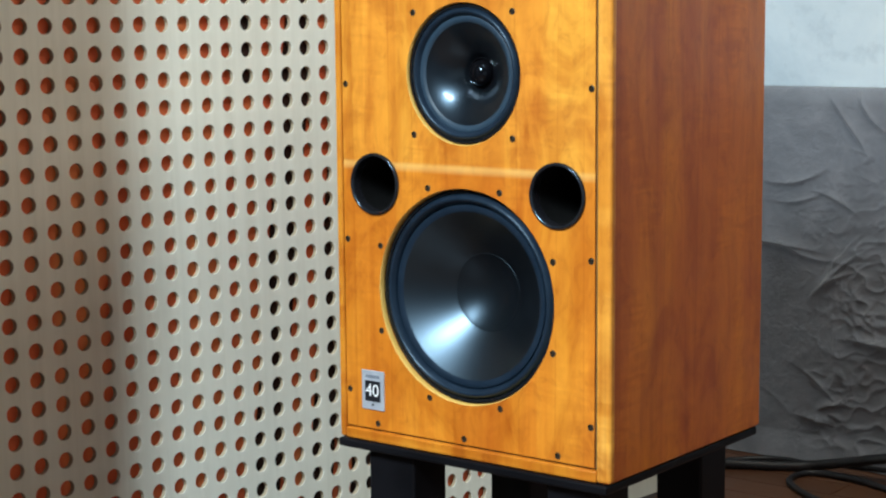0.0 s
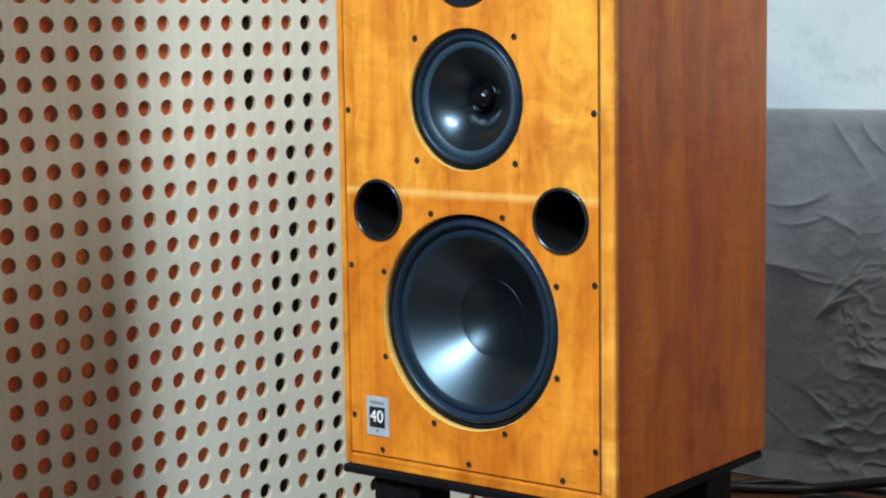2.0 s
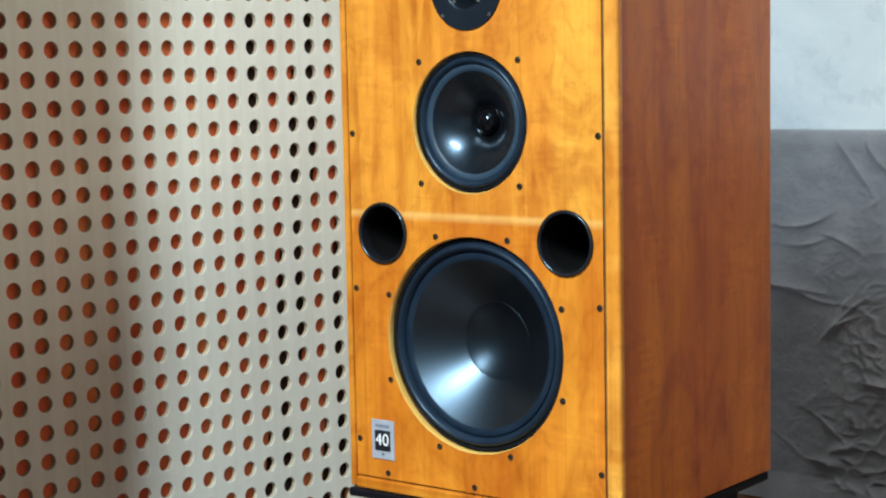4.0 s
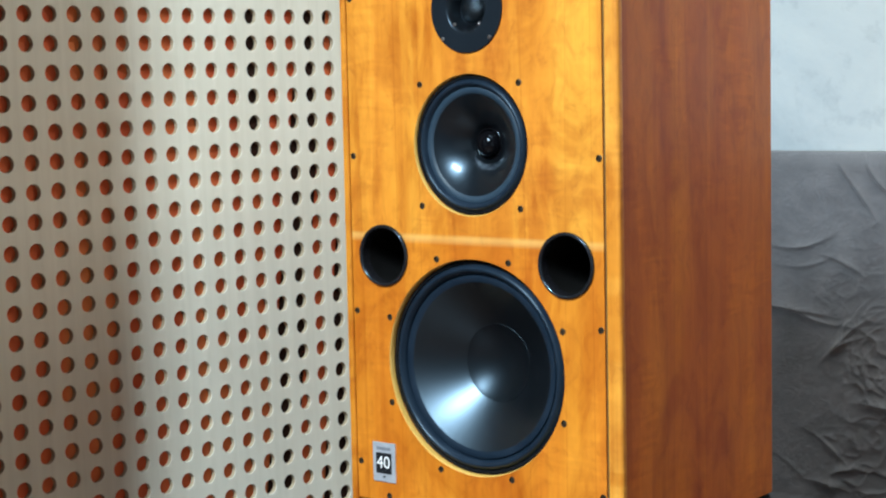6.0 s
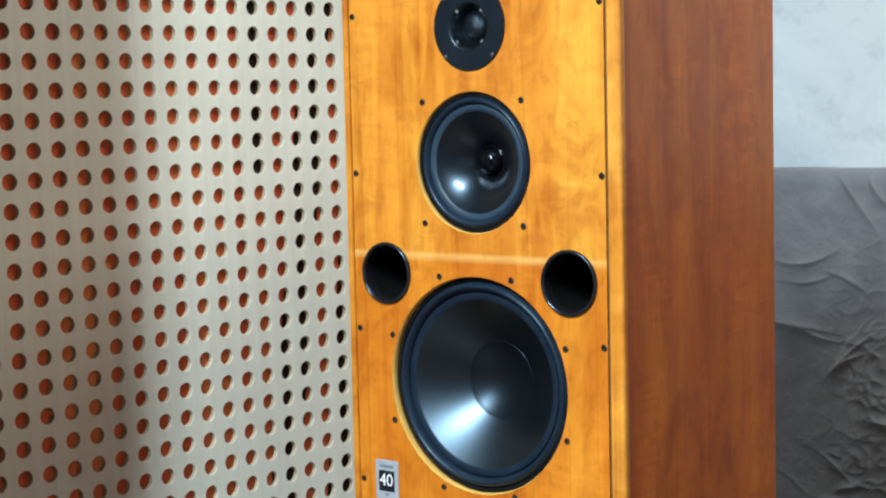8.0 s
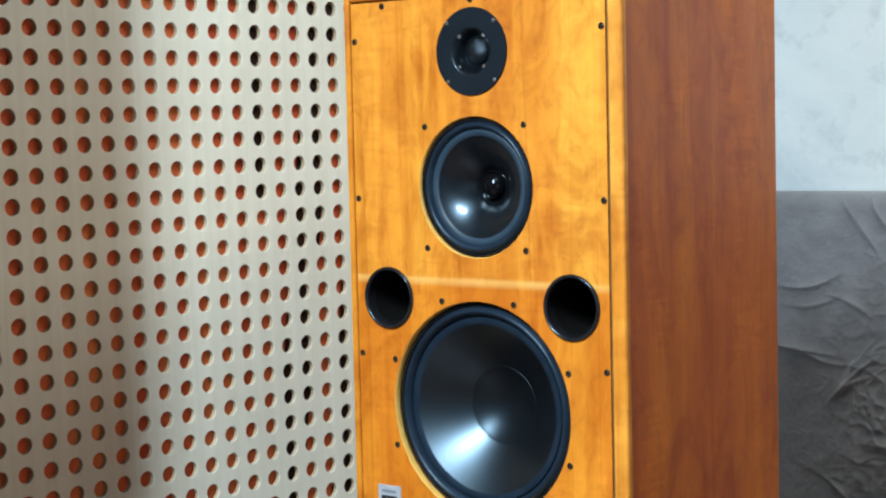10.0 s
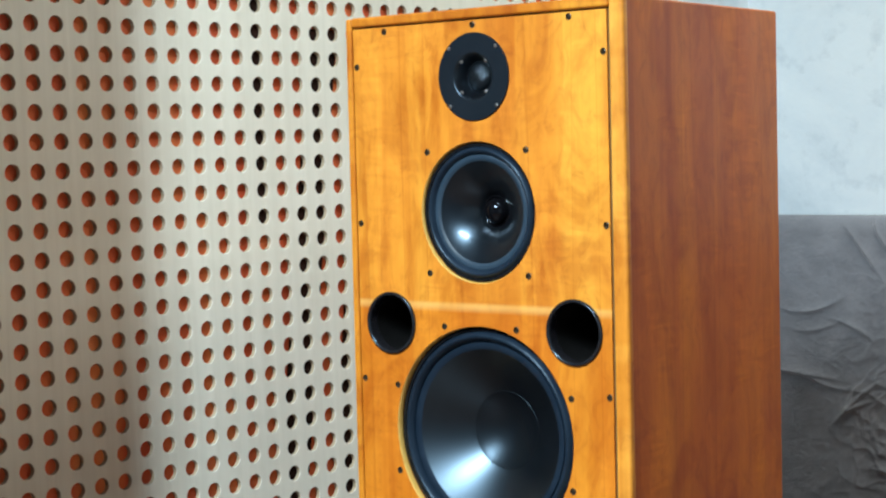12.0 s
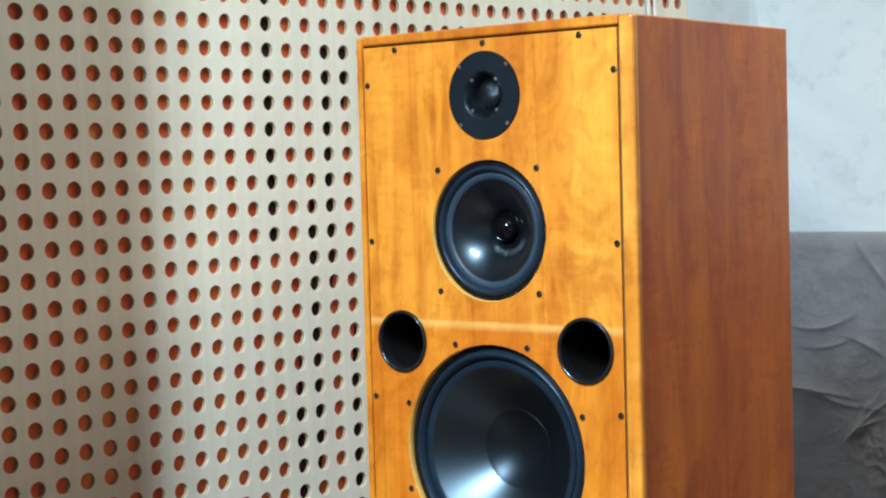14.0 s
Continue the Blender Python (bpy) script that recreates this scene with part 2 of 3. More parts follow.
m = Mat("brown_floor_wood", 0.45)
g = m.noise(1, 6, 0.62, m.mapped((2.0, 60, 60)), 0.6)
s = m.noise(4, 4)
info = m.t.nodes.new("ShaderNodeObjectInfo").outputs["Random"]
c = m.ramp(g, (0.3, (0.080, 0.031, 0.013)), (0.7, (0.14, 0.058, 0.026)))
c = m.mix(c, m.ramp(s, (0.3, (0.8, 0.8, 0.8)), (0.7, (1.08, 1.08, 1.08))), 0.6, "MULTIPLY")
c = m.mix(c, m.grey(info, 0.0, 0.82, 1.0, 1.1), 0.6, "MULTIPLY")
M_FLOOR = m.colour(c).roughness(s, 0.38, 0.55).bump(g, 0.0005, 0.25).m

m = Mat("black_cable", 0.45)
M_CABLE = m.colour(m.ramp(m.noise(40, 3), (0.3, (0.006, 0.006, 0.008)), (0.7, (0.012, 0.012, 0.015)))).m
m = Mat("white_cable", 0.4)
M_WCABLE = m.colour(m.ramp(m.noise(40, 3), (0.3, (0.75, 0.75, 0.75)), (0.7, (0.82, 0.82, 0.82)))).m
m = Mat("lamp_glow", 0.5)
m.b.inputs["Emission Color"].default_value, m.b.inputs["Emission Strength"].default_value = (0.86, 0.95, 1, 1), 1.0
M_GLOW = m.colour((0.8, 0.8, 0.8)).m


# ================= building helpers =================
def mesh_of(bm, name, material, smooth=None):
    me = bpy.data.meshes.new(name)
    bmesh.ops.recalc_face_normals(bm, faces=bm.faces)
    bm.to_mesh(me)
    bm.free()
    me.materials.append(material)
    if smooth is not None:
        me.shade_smooth()
        me.set_sharp_from_angle(angle=radians(smooth))
    return me


def part(name, bm, material, parent=None, label="", smooth=None, at=(0, 0, 0), category="", kind="", group=""):
    ob = new(name, mesh_of(bm, name, material, smooth))
    ob.parent, ob.location = parent, at
    return tagged(ob, label, category, group, kind)


def thing(name, at, label, category, group="", kind=""):
    ob = new(name)
    ob.location, ob.empty_display_size = at, 0.05
    return tagged(ob, label, category, group, kind)


def box(x0, x1, y0, y1, z0, z1, bevel=0.0, seg=2, bm=None):
    own = bmesh.new()
    r = bmesh.ops.create_cube(own, size=1)
    for v in r["verts"]:
        v.co = Vector(((x0 + x1) / 2 + v.co.x * (x1 - x0), (y0 + y1) / 2 + v.co.y * (y1 - y0), (z0 + z1) / 2 + v.co.z * (z1 - z0)))
    if bevel:
        bmesh.ops.bevel(own, geom=own.edges[:], offset=bevel, segments=seg, profile=0.5, affect="EDGES")
    if bm is None:
        return own
    tmp = bpy.data.meshes.new("tmp")
    own.to_mesh(tmp)
    own.free()
    bm.from_mesh(tmp)
    bpy.data.meshes.remove(tmp)
    return bm


def lathe(profile, n=72, bm=None, at=(0, 0, 0)):
    """Turns (radius, depth) pairs round the y axis; depth grows into the cabinet (+y)."""
    bm = bm or bmesh.new()
    at = Vector(at)
    rings = []
    for r, d in profile:
        if r < 1e-6:
            rings.append([bm.verts.new(at + Vector((0, d, 0)))])
        else:
            rings.append([bm.verts.new(at + Vector((r * math.cos(2 * math.pi * k / n), d, r * math.sin(2 * math.pi * k / n)))) for k in range(n)])
    for a, b in zip(rings, rings[1:]):
        for k in range(n):
            if len(a) == 1:
                bm.faces.new((a[0], b[k], b[(k + 1) % n]))
            elif len(b) == 1:
                bm.faces.new((a[k], a[(k + 1) % n], b[0]))
            else:
                bm.faces.new((a[k], a[(k + 1) % n], b[(k + 1) % n], b[k]))
    return bm


def arc(r0, d0, r1, d1, bulge, n=10):
    """A curved run of profile points that bulges towards the front."""
    return [(r0 + (r1 - r0) * k / n, d0 + (d1 - d0) * k / n - bulge * math.sin(math.pi * k / n)) for k in range(n + 1)]


def plate_with_holes(x0, x1, z0, z1, y0, y1, holes, n=64):
    """A board in the x-z plane from y0 to y1 with round holes (x, z, r), cut through."""
    bm = bmesh.new()

    def ring(pts, y):
        vs = [bm.verts.new((x, y, z)) for x, z in pts]
        return vs, [bm.edges.new((vs[k], vs[(k + 1) % len(vs)])) for k in range(len(vs))]

    loops = [[(x0, z0), (x1, z0), (x1, z1), (x0, z1)]]
    loops += [[(hx + r * math.cos(2 * math.pi * k / m), hz + r * math.sin(2 * math.pi * k / m)) for k in range(m)]
              for hx, hz, r, m in [(*h, n if h[2] > 0.01 else 14) for h in holes]]
    made = []
    for y in (y0, y1):
        edges, vs = [], []
        for lp in loops:
            v, e = ring(lp, y)
            vs.append(v)
            edges += e
        bmesh.ops.triangle_fill(bm, use_beauty=True, use_dissolve=False, edges=edges)
        made.append(vs)
    for a, b in zip(*made):
        for k in range(len(a)):
            bm.faces.new((a[k], a[(k + 1) % len(a)], b[(k + 1) % len(a)], b[k]))
    return bm


def tube(points, radius, res=8, sub=12):
    """A round cable along a smooth line through the points."""
    P = [Vector(p) for p in points]
    P = [2 * P[0] - P[1]] + P + [2 * P[-1] - P[-2]]
    line = []
    for i in range(1, len(P) - 2):
        for k in range(sub):
            t = k / sub
            a, b, c, d = P[i - 1:i + 3]
            line.append(0.5 * (2 * b + (c - a) * t + (2 * a - 5 * b + 4 * c - d) * t * t + (3 * b - a - 3 * c + d) * t ** 3))
    line.append(P[-2])
    bm, prev = bmesh.new(), None
    for i, p in enumerate(line):
        d = (line[min(i + 1, len(line) - 1)] - line[max(i - 1, 0)]).normalized()
        u = d.cross(Vector((0.13, 0.2, 1))).normalized()
        w = d.cross(u)
        ring = [bm.verts.new(p + radius * (math.cos(2 * math.pi * k / res) * u + math.sin(2 * math.pi * k / res) * w)) for k in range(res)]
        if prev:
            for k in range(res):
                bm.faces.new((prev[k], prev[(k + 1) % res], ring[(k + 1) % res], ring[k]))
        else:
            bm.faces.new(ring)
        prev = ring
    bm.faces.new(prev)
    return bm


# ================= the room =================
X0, X1, Y0, Y1, ZC = -0.66, 2.25, -3.9, 1.70, 2.34
part("wall_north", box(X0 - 0.15, X1 + 0.15, Y1, Y1 + 0.15, 0, ZC), M_PLASTER, kind="structure", category="wall",
     label="white plaster wall, cloudy and slightly uneven")
part("wall_east", box(X1, X1 + 0.15, Y0, Y1, 0, ZC), M_GREY, kind="structure", category="wall", label="unseen grey wall, set close to return soft fill light")
part("wall_south", box(X0 - 0.15, X1 + 0.15, Y0 - 0.15, Y0, 0, ZC), M_PAINT, kind="structure", category="wall", label="unseen wall, dark to cut bounce light")
part("ceiling", box(X0 - 0.15, X1 + 0.15, Y0 - 0.15, Y1 + 0.15, ZC, ZC + 0.12), M_GREY, kind="structure", category="ceiling", label="unseen plain grey ceiling")
# unseen block, added so that the panel's south end falls in shade
part("wall_pillar", box(X0, -0.346, -0.66, -0.500, 0, ZC, 0.004), M_PAINT, kind="structure", category="wall", label="unseen pillar, added to shade the south end of the panel")
floor = part("floor", box(X0 - 0.15, X1 + 0.15, Y0 - 0.15, Y1 + 0.15, -0.14, -0.0125), M_FLOOR, kind="structure", category="floor",
             label="brown wooden floor of narrow boards")

# ================= the perforated panel =================
PITCH, HOLE, THICK = 0.040, 0.0116, 0.0078
ANG, LEAN, RISE = 1.4974951, 0.0175938, 0.0062222
ALONG = Vector((math.cos(ANG), math.sin(ANG), RISE)).normalized()
OUT0 = Vector((math.sin(ANG), -math.cos(ANG), 0))
DOWN = (-Vector((0, 0, 1)) * math.cos(LEAN) + OUT0 * math.sin(LEAN)).normalized()
OUT = ALONG.cross(-DOWN).normalized()
GRID = Vector((-0.55667, -0.24764, 0.95785))


def panel_point(i, j, d):
    return GRID + ALONG * (PITCH * i) + DOWN * (PITCH * j) + OUT * d


def perforated_panel(i0, i1, j0, j1, n=16):
    """A sheet of square cells, each with a round hole through it; the rim of each hole is slightly eased."""
    verts, faces = [], []
    sq = []
    for k in range(n):
        a = 2 * math.pi * (k + 0.5) / n
        c, s = math.cos(a), math.sin(a)
        h = 0.5 / max(abs(c), abs(s))
        sq.append((c * h, s * h))
    circ = [(math.cos(2 * math.pi * (k + 0.5) / n), math.sin(2 * math.pi * (k + 0.5) / n)) for k in range(n)]
    r, re = HOLE / PITCH, (HOLE + 0.0007) / PITCH
    for j in range(j0, j1):
        for i in range(i0, i1):
            base = len(verts)
            for pts, d in (([(x, y) for x, y in sq], 0.0), ([(x * re, y * re) for x, y in circ], 0.0),
                           ([(x * r, y * r) for x, y in circ], -0.0007), ([(x * r, y * r) for x, y in circ], -THICK)):
                verts += [panel_point(i + x, j + y, d) for x, y in pts]
            for lv in range(3):
                for k in range(n):
                    a, b = base + lv * n + k, base + lv * n + (k + 1) % n
                    faces.append((a, b, b + n, a + n))
    # corners of the cells
    for j in range(j0, j1):
        for i in range(i0, i1):
            base = ((j - j0) * (i1 - i0) + (i - i0)) * 4 * n
            for q, (cx, cy) in enumerate(((0.5, 0.5), (-0.5, 0.5), (-0.5, -0.5), (0.5, -0.5))):
                k = q * n // 4 + n // 8 - 1
                verts.append(panel_point(i + cx, j + cy, 0))
                faces.append((base + k, len(verts) - 1, base + k + 1))
    me = bpy.data.meshes.new("perforated_sheet")
    me.from_pydata(verts, [], faces)
    bores = (np.arange(len(faces)) % (3 * n) >= 2 * n) & (np.arange(len(faces)) < (j1 - j0) * (i1 - i0) * 3 * n)
    me.polygons.foreach_set("material_index", bores.astype(np.int32))
    return me


I0, I1, J0, J1 = -8, 38, -15, 22
acoustic_panel = thing("acoustic_panel", panel_point(0, J1, 0), "pale birch acoustic panel with rows of round holes", "wall panel", kind="structure")
base_inv = Matrix.Translation(-acoustic_panel.location)
me = perforated_panel(I0, I1, J0, J1)
me.transform(base_inv)
bm = bmesh.new()
bm.from_mesh(me)
bpy.data.meshes.remove(me)
bmesh.ops.remove_doubles(bm, verts=bm.verts, dist=0.00005)
part("perforated_sheet", bm, M_PANEL, acoustic_panel).data.materials.append(M_RAW)


def slab(i0, i1, j0, j1, d0, d1):
    bm = bmesh.new()
    vs = [bm.verts.new(base_inv @ panel_point(i, j, d)) for d in (d0, d1) for i, j in ((i0, j0), (i1, j0), (i1, j1), (i0, j1))]
    for f in ((0, 1, 2, 3), (7, 6, 5, 4), (0, 4, 5, 1), (1, 5, 6, 2), (2, 6, 7, 3), (3, 7, 4, 0)):
        bm.faces.new([vs[k] for k in f])
    return bm


wall_west = part("wall_west", slab(-8.7, 49.5, -36, 24, -0.26, -0.110), M_PLASTER, kind="structure", category="wall", label="white plaster wall behind the perforated panel")
wall_west.location = acoustic_panel.location
wall_west_south = part("wall_west_south", slab(-92, -8.7, -36, 24, -0.26, -0.110), M_PAINT, kind="structure", category="wall", label="unseen wall beyond the pillar, dark to cut bounce light")
wall_west_south.location = acoustic_panel.location
part("bottom_rail", slab(I0 - 0.5, I1 - 0.2, J1 - 0.5, J1 + 1.9, -THICK, 0), M_PANEL, acoustic_panel)
part("end_rail", slab(I1 - 0.5, I1 - 0.2, J0 - 0.5, J1 - 0.5, -0.110, 0), M_PANEL, acoustic_panel)
part("backing_board", slab(I0 - 0.5, I1 - 0.5, J0 - 0.5, J1 + 1.9, -0.0175, -0.0090), M_BACKING, acoustic_panel, "red-brown backing board")



def strap(i0, j0, i1, j1, w):
    """A dark strip added behind the sheet, from (i0, j0) to (i1, j1) of the grid."""
    bm = bmesh.new()
    vs = [bm.verts.new(base_inv @ panel_point(i, j, d)) for d in (-0.0089, -0.0080) for i, j in ((i0 - w / 2, j0), (i0 + w / 2, j0), (i1 + w / 2, j1), (i1 - w / 2, j1))]
    for f in ((0, 1, 2, 3), (7, 6, 5, 4), (0, 4, 5, 1), (1, 5, 6, 2), (2, 6, 7, 3), (3, 7, 4, 0)):
        bm.faces.new([vs[k] for k in f])
    return part("felt_strip", bm, M_STRIP, acoustic_panel, "added dark strip behind the holes")


# dark strips added so that some columns of holes show black
strap(10.4, -14, 10.3, 2.4, 0.95)
strap(13.65, -5.2, 9.9, 21.4, 1.5)
strap(15.3, 2, 13.0, 21.4, 1.3)
strap(16.7, 10, 15.3, 21.4, 1.2)

# ================= the loudspeaker =================
ZB, W2, D, H = 0.40, 0.216, 0.388, 0.75
CX = -0.0065          # middle line of the drivers
speaker = thing("loudspeaker", (0, 0, ZB), "cherry veneered three-way loudspeaker on a black stand", "loudspeaker")
LX0, LX1, LZ0, LZ1 = -0.2075, 0.1965, 0.0145, 0.7385   # the frame's inner edge
T = 0.018
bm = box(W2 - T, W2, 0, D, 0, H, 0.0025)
part("side_panel", bm, M_VENEER_SHADED, speaker, "cherry side veneer, shade put into the colour")
part("side_panel", box(-W2, -W2 + 0.0085, 0.0118, D, 0, H, 0.0025), M_VENEER_SHADED, speaker, "cherry side veneer, shade put into the colour")
part("top_panel", box(-W2 + 0.0085, W2 - T, 0.012, D, H - T, H - 0.0005), M_VENEER_SHADED, speaker)
part("bottom_panel", box(-W2 + 0.0085, W2 - T, 0.012, D, 0.0005, T), M_VENEER_SHADED, speaker)
part("back_panel", box(-W2 + 0.0085, W2 - T, D - T - 0.004, D - 0.004, T, H - T), M_VENEER_SHADED, speaker)
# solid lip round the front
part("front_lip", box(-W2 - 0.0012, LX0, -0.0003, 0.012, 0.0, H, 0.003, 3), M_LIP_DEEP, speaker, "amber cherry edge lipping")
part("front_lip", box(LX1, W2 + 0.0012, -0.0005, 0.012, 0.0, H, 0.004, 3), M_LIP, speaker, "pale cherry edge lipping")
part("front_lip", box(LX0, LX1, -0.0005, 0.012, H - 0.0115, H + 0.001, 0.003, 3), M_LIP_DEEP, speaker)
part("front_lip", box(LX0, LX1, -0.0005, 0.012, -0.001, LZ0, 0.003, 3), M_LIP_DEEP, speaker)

WOOF, MID, TWEET = (CX, 0.2095, 0.1400), (CX, 0.494, 0.0900), (CX, 0.665, 0.0555)
PORTS = [(-0.1520, 0.348, 0.0395), (0.1380, 0.348, 0.0395)]
spots = []
for k in range(8):
    a = radians(22.5 + 45 * k)
    spots.append((WOOF[0] + 0.1490 * math.cos(a), WOOF[1] + 0.1490 * math.sin(a)))
for sx in (-0.0785, 0.0775):
    spots += [(CX + sx, MID[1] + 0.0775), (CX + sx, MID[1] - 0.0785)]
for z in (0.067, 0.272, 0.479, 0.686):
    spots += [(-0.2010, z), (0.1870, z)]
for x in (-0.1525, -0.0075, 0.1385):
    spots += [(x, 0.7300), (x, 0.0245)]
GL, GR, GZ = 0.0010, 0.0042, 0.0026     # groove between lip and baffle
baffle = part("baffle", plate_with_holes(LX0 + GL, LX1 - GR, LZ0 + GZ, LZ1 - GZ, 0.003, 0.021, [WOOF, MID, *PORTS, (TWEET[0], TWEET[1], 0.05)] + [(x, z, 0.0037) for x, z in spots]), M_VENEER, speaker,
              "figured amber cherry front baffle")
for x0, x1, z0, z1 in ((LX0 - 0.0005, LX0 + 0.0035, LZ0, LZ1), (LX1 - 0.0065, LX1 + 0.0005, LZ0, LZ1), (LX0, LX1, LZ0 - 0.0005, LZ0 + 0.004), (LX0, LX1, LZ1 - 0.0045, LZ1 + 0.0005)):
    part("groove_strip", box(x0, x1, 0.0215, 0.024, z0, z1), M_GROOVE, speaker)
for x0, x1, z0, z1 in ((LX0, LX0 + GL, LZ0, LZ1), (LX1 - GR, LX1, LZ0, LZ1), (LX0 + GL, LX1 - GR, LZ0, LZ0 + GZ), (LX0 + GL, LX1 - GR, LZ1 - GZ, LZ1)):
    part("groove_fillet", box(x0, x1, 0.0062, 0.0210, z0, z1), M_GROOVE, speaker)


def cut_edge(cx, cz, r, d):
    """The pale turned edge of a driver opening, eased at the front."""
    return part("opening_edge", lathe([(r + 0.0003, 0.0028), (r - 0.0006, 0.0042), (r - 0.0010, 0.0060), (r - 0.0010, d), (r + 0.004, d)], 96), M_CUT, speaker,
                "pale turned wooden edge", 40, (cx, 0, cz))


ME_HOLE = mesh_of(lathe([(0.0044, 0.0028), (0.0039, 0.0026), (0.0036, 0.0032), (0.0036, 0.0085), (0.0034, 0.0058), (0.0026, 0.0046), (0.0013, 0.0045), (0.0011, 0.0072), (0, 0.0072)], 16), "baffle_screw", M_SCREW, 30)
# woofer
woofer = part("woofer", lathe([(0.1372, 0.019), (0.137, 0.0175), (0.1335, 0.0175), (0.133, 0.021), (0.133, 0.05)], 96), M_PLASTIC, speaker, "large black bass driver in a round opening", 40, (CX, -0.0065, WOOF[1]))
part("surround", lathe([(0.1335, 0.0205)] + arc(0.1325, 0.0192, 0.1205, 0.0200, 0.0062, 12) + [(0.1200, 0.0228), (0.1190, 0.0232), (0.1182, 0.0206), (0.1140, 0.0202), (0.1095, 0.0224)], 96), M_RUBBER, woofer, "black rubber surround", 50)
part("cone", lathe([(0.1100, 0.0222), (0.095, 0.0320), (0.080, 0.0421), (0.062, 0.0545), (0.0510, 0.0622)], 96), M_CONE, woofer, "glossy black cone", 40)
part("dust_cap", lathe([(0.0513, 0.0620), (0.0509, 0.0618), (0.0504, 0.0623), (0.042, 0.0680), (0.032, 0.0739), (0.018, 0.0798), (0, 0.0822)], 96), M_CAP, woofer, smooth=50)
cut_edge(*WOOF, 0.0120)
# midrange
mid = part("midrange_driver", lathe([(0.0873, 0.014), (0.087, 0.0125), (0.084, 0.0125), (0.0835, 0.016), (0.0835, 0.04)], 80), M_PLASTIC, speaker, "smaller black driver with a domed cap", 40, (CX, -0.0055, MID[1]))
part("surround", lathe([(0.0840, 0.0155)] + arc(0.0832, 0.0135, 0.0735, 0.0150, 0.0045, 10) + [(0.0728, 0.0160)], 80), M_RUBBER, mid, "black rubber surround", 50)
part("surround_edge", lathe([(0.0730, 0.0158), (0.0715, 0.0150), (0.0655, 0.0172), (0.0645, 0.0185)], 80), M_GREY_RUBBER, mid, "grey inner edge of the surround", 50)
part("cone", lathe([(0.0650, 0.0178), (0.060, 0.0196), (0.054, 0.0222), (0.047, 0.0260), (0.040, 0.0305), (0.033, 0.0360), (0.027, 0.0418), (0.0225, 0.0475), (0.0180, 0.0545)], 80), M_MIDCONE, mid, "glossy black cone", 50)
part("dust_cap", lathe([(0.0176, 0.0540), (0.0172, 0.0500), (0.0160, 0.0458), (0.0138, 0.0420), (0.0108, 0.0392), (0.0072, 0.0374), (0.0036, 0.0365), (0, 0.0362)], 60), M_SHINE, mid, "shiny black domed cap", 60)
part("glue_bead", lathe([(0.0207, 0.0500), (0.0200, 0.0492), (0.0191, 0.0492), (0.0182, 0.0502), (0.0174, 0.0526)], 60), M_SHINE, mid, smooth=60)
cut_edge(*MID, 0.0080)
# tweeter
tw = part("tweeter", lathe([(0.0555, 0.0030), (0.0555, 0.0012), (0.0549, 0.0004), (0.0305, 0.0004)], 80), M_PLATE, speaker,
          "matt black round metal tweeter plate", 30, (CX, 0, TWEET[1]))
part("throat", lathe([(0.0306, 0.0004), (0.0292, 0.0012), (0.0275, 0.0030), (0.0258, 0.0058), (0.0240, 0.0095), (0.0222, 0.0135), (0.0205, 0.0175)], 80), M_CONE, tw, "glossy black flared throat", 60)
part("dome_ring", lathe([(0.0208, 0.0172), (0.0196, 0.0160), (0.0182, 0.0160), (0.0172, 0.0176)], 60), M_CAP, tw, smooth=50)
part("dome", lathe([(0.0176, 0.0176), (0.0168, 0.0148), (0.0148, 0.0122), (0.0116, 0.0102), (0.0075, 0.0088), (0.0038, 0.0082), (0, 0.0080)], 60), M_DOME, tw, "small black fine-meshed dome", 70)


def screw_mesh(r, material, name):
    bm = lathe([(r, 0.0008), (r, -0.0004), (r * 0.8, -0.0011), (r * 0.5, -0.0013), (r * 0.42, 0.0006), (0, 0.0006)], 12)
    return mesh_of(bm, name, material, 30)


ME_SMALL = screw_mesh(0.0024, M_STEEL, "plate_screw")
for r, at in ((0.0518, 0.0002), (0.0272, 0.0026)):
    for k in range(4):
        a = radians(45 + 90 * k)
        ob = new("plate_screw", ME_SMALL)
        ob.parent, ob.location = tw, (r * math.cos(a), at, r * math.sin(a))
# reflex ports
for x, z, r in PORTS:
    port = part("reflex_port", lathe([(0.0412, 0.0030), (0.0412, 0.0012), (0.0400, -0.0006), (0.0385, -0.0010), (0.0365, 0.0004), (0.0358, 0.004), (0.0355, 0.016)], 64), M_PORT, speaker, "shiny black port ring", 50, (x, 0, z))
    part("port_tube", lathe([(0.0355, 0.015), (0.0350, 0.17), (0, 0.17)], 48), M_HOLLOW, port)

for x, z in spots:
    ob = new("baffle_screw", ME_HOLE)
    ob.parent, ob.location = speaker, (x, 0, z)

# badge
badge = part("badge", box(-0.1790, -0.1400, 0.0014, 0.0034, 0.0430, 0.0965, 0.0006), M_BADGE, speaker, "small silver badge with a black square")
part("badge_square", box(-0.1728, -0.1464, 0.0008, 0.0016, 0.0545, 0.0825), M_BADGE_DARK, badge)


def lettering(name, text, size, x, y, z, material, parent):
    cu = bpy.data.curves.new(name, "FONT")
    cu.body, cu.size, cu.extrude, cu.align_x, cu.align_y = text, size, 0.0002, "CENTER", "CENTER"
    tmp = bpy.data.objects.new("tmp", cu)
    scene.collection.objects.link(tmp)
    me = bpy.data.meshes.new_from_object(tmp.evaluated_get(bpy.context.evaluated_depsgraph_get()))
    bpy.data.objects.remove(tmp)
    bpy.data.curves.remove(cu)
    me.transform(pose(x, y, z, 90, 0, 0))
    me.materials.clear()
    me.materials.append(material)
    ob = new(name, me)
    ob.parent = parent
    return ob


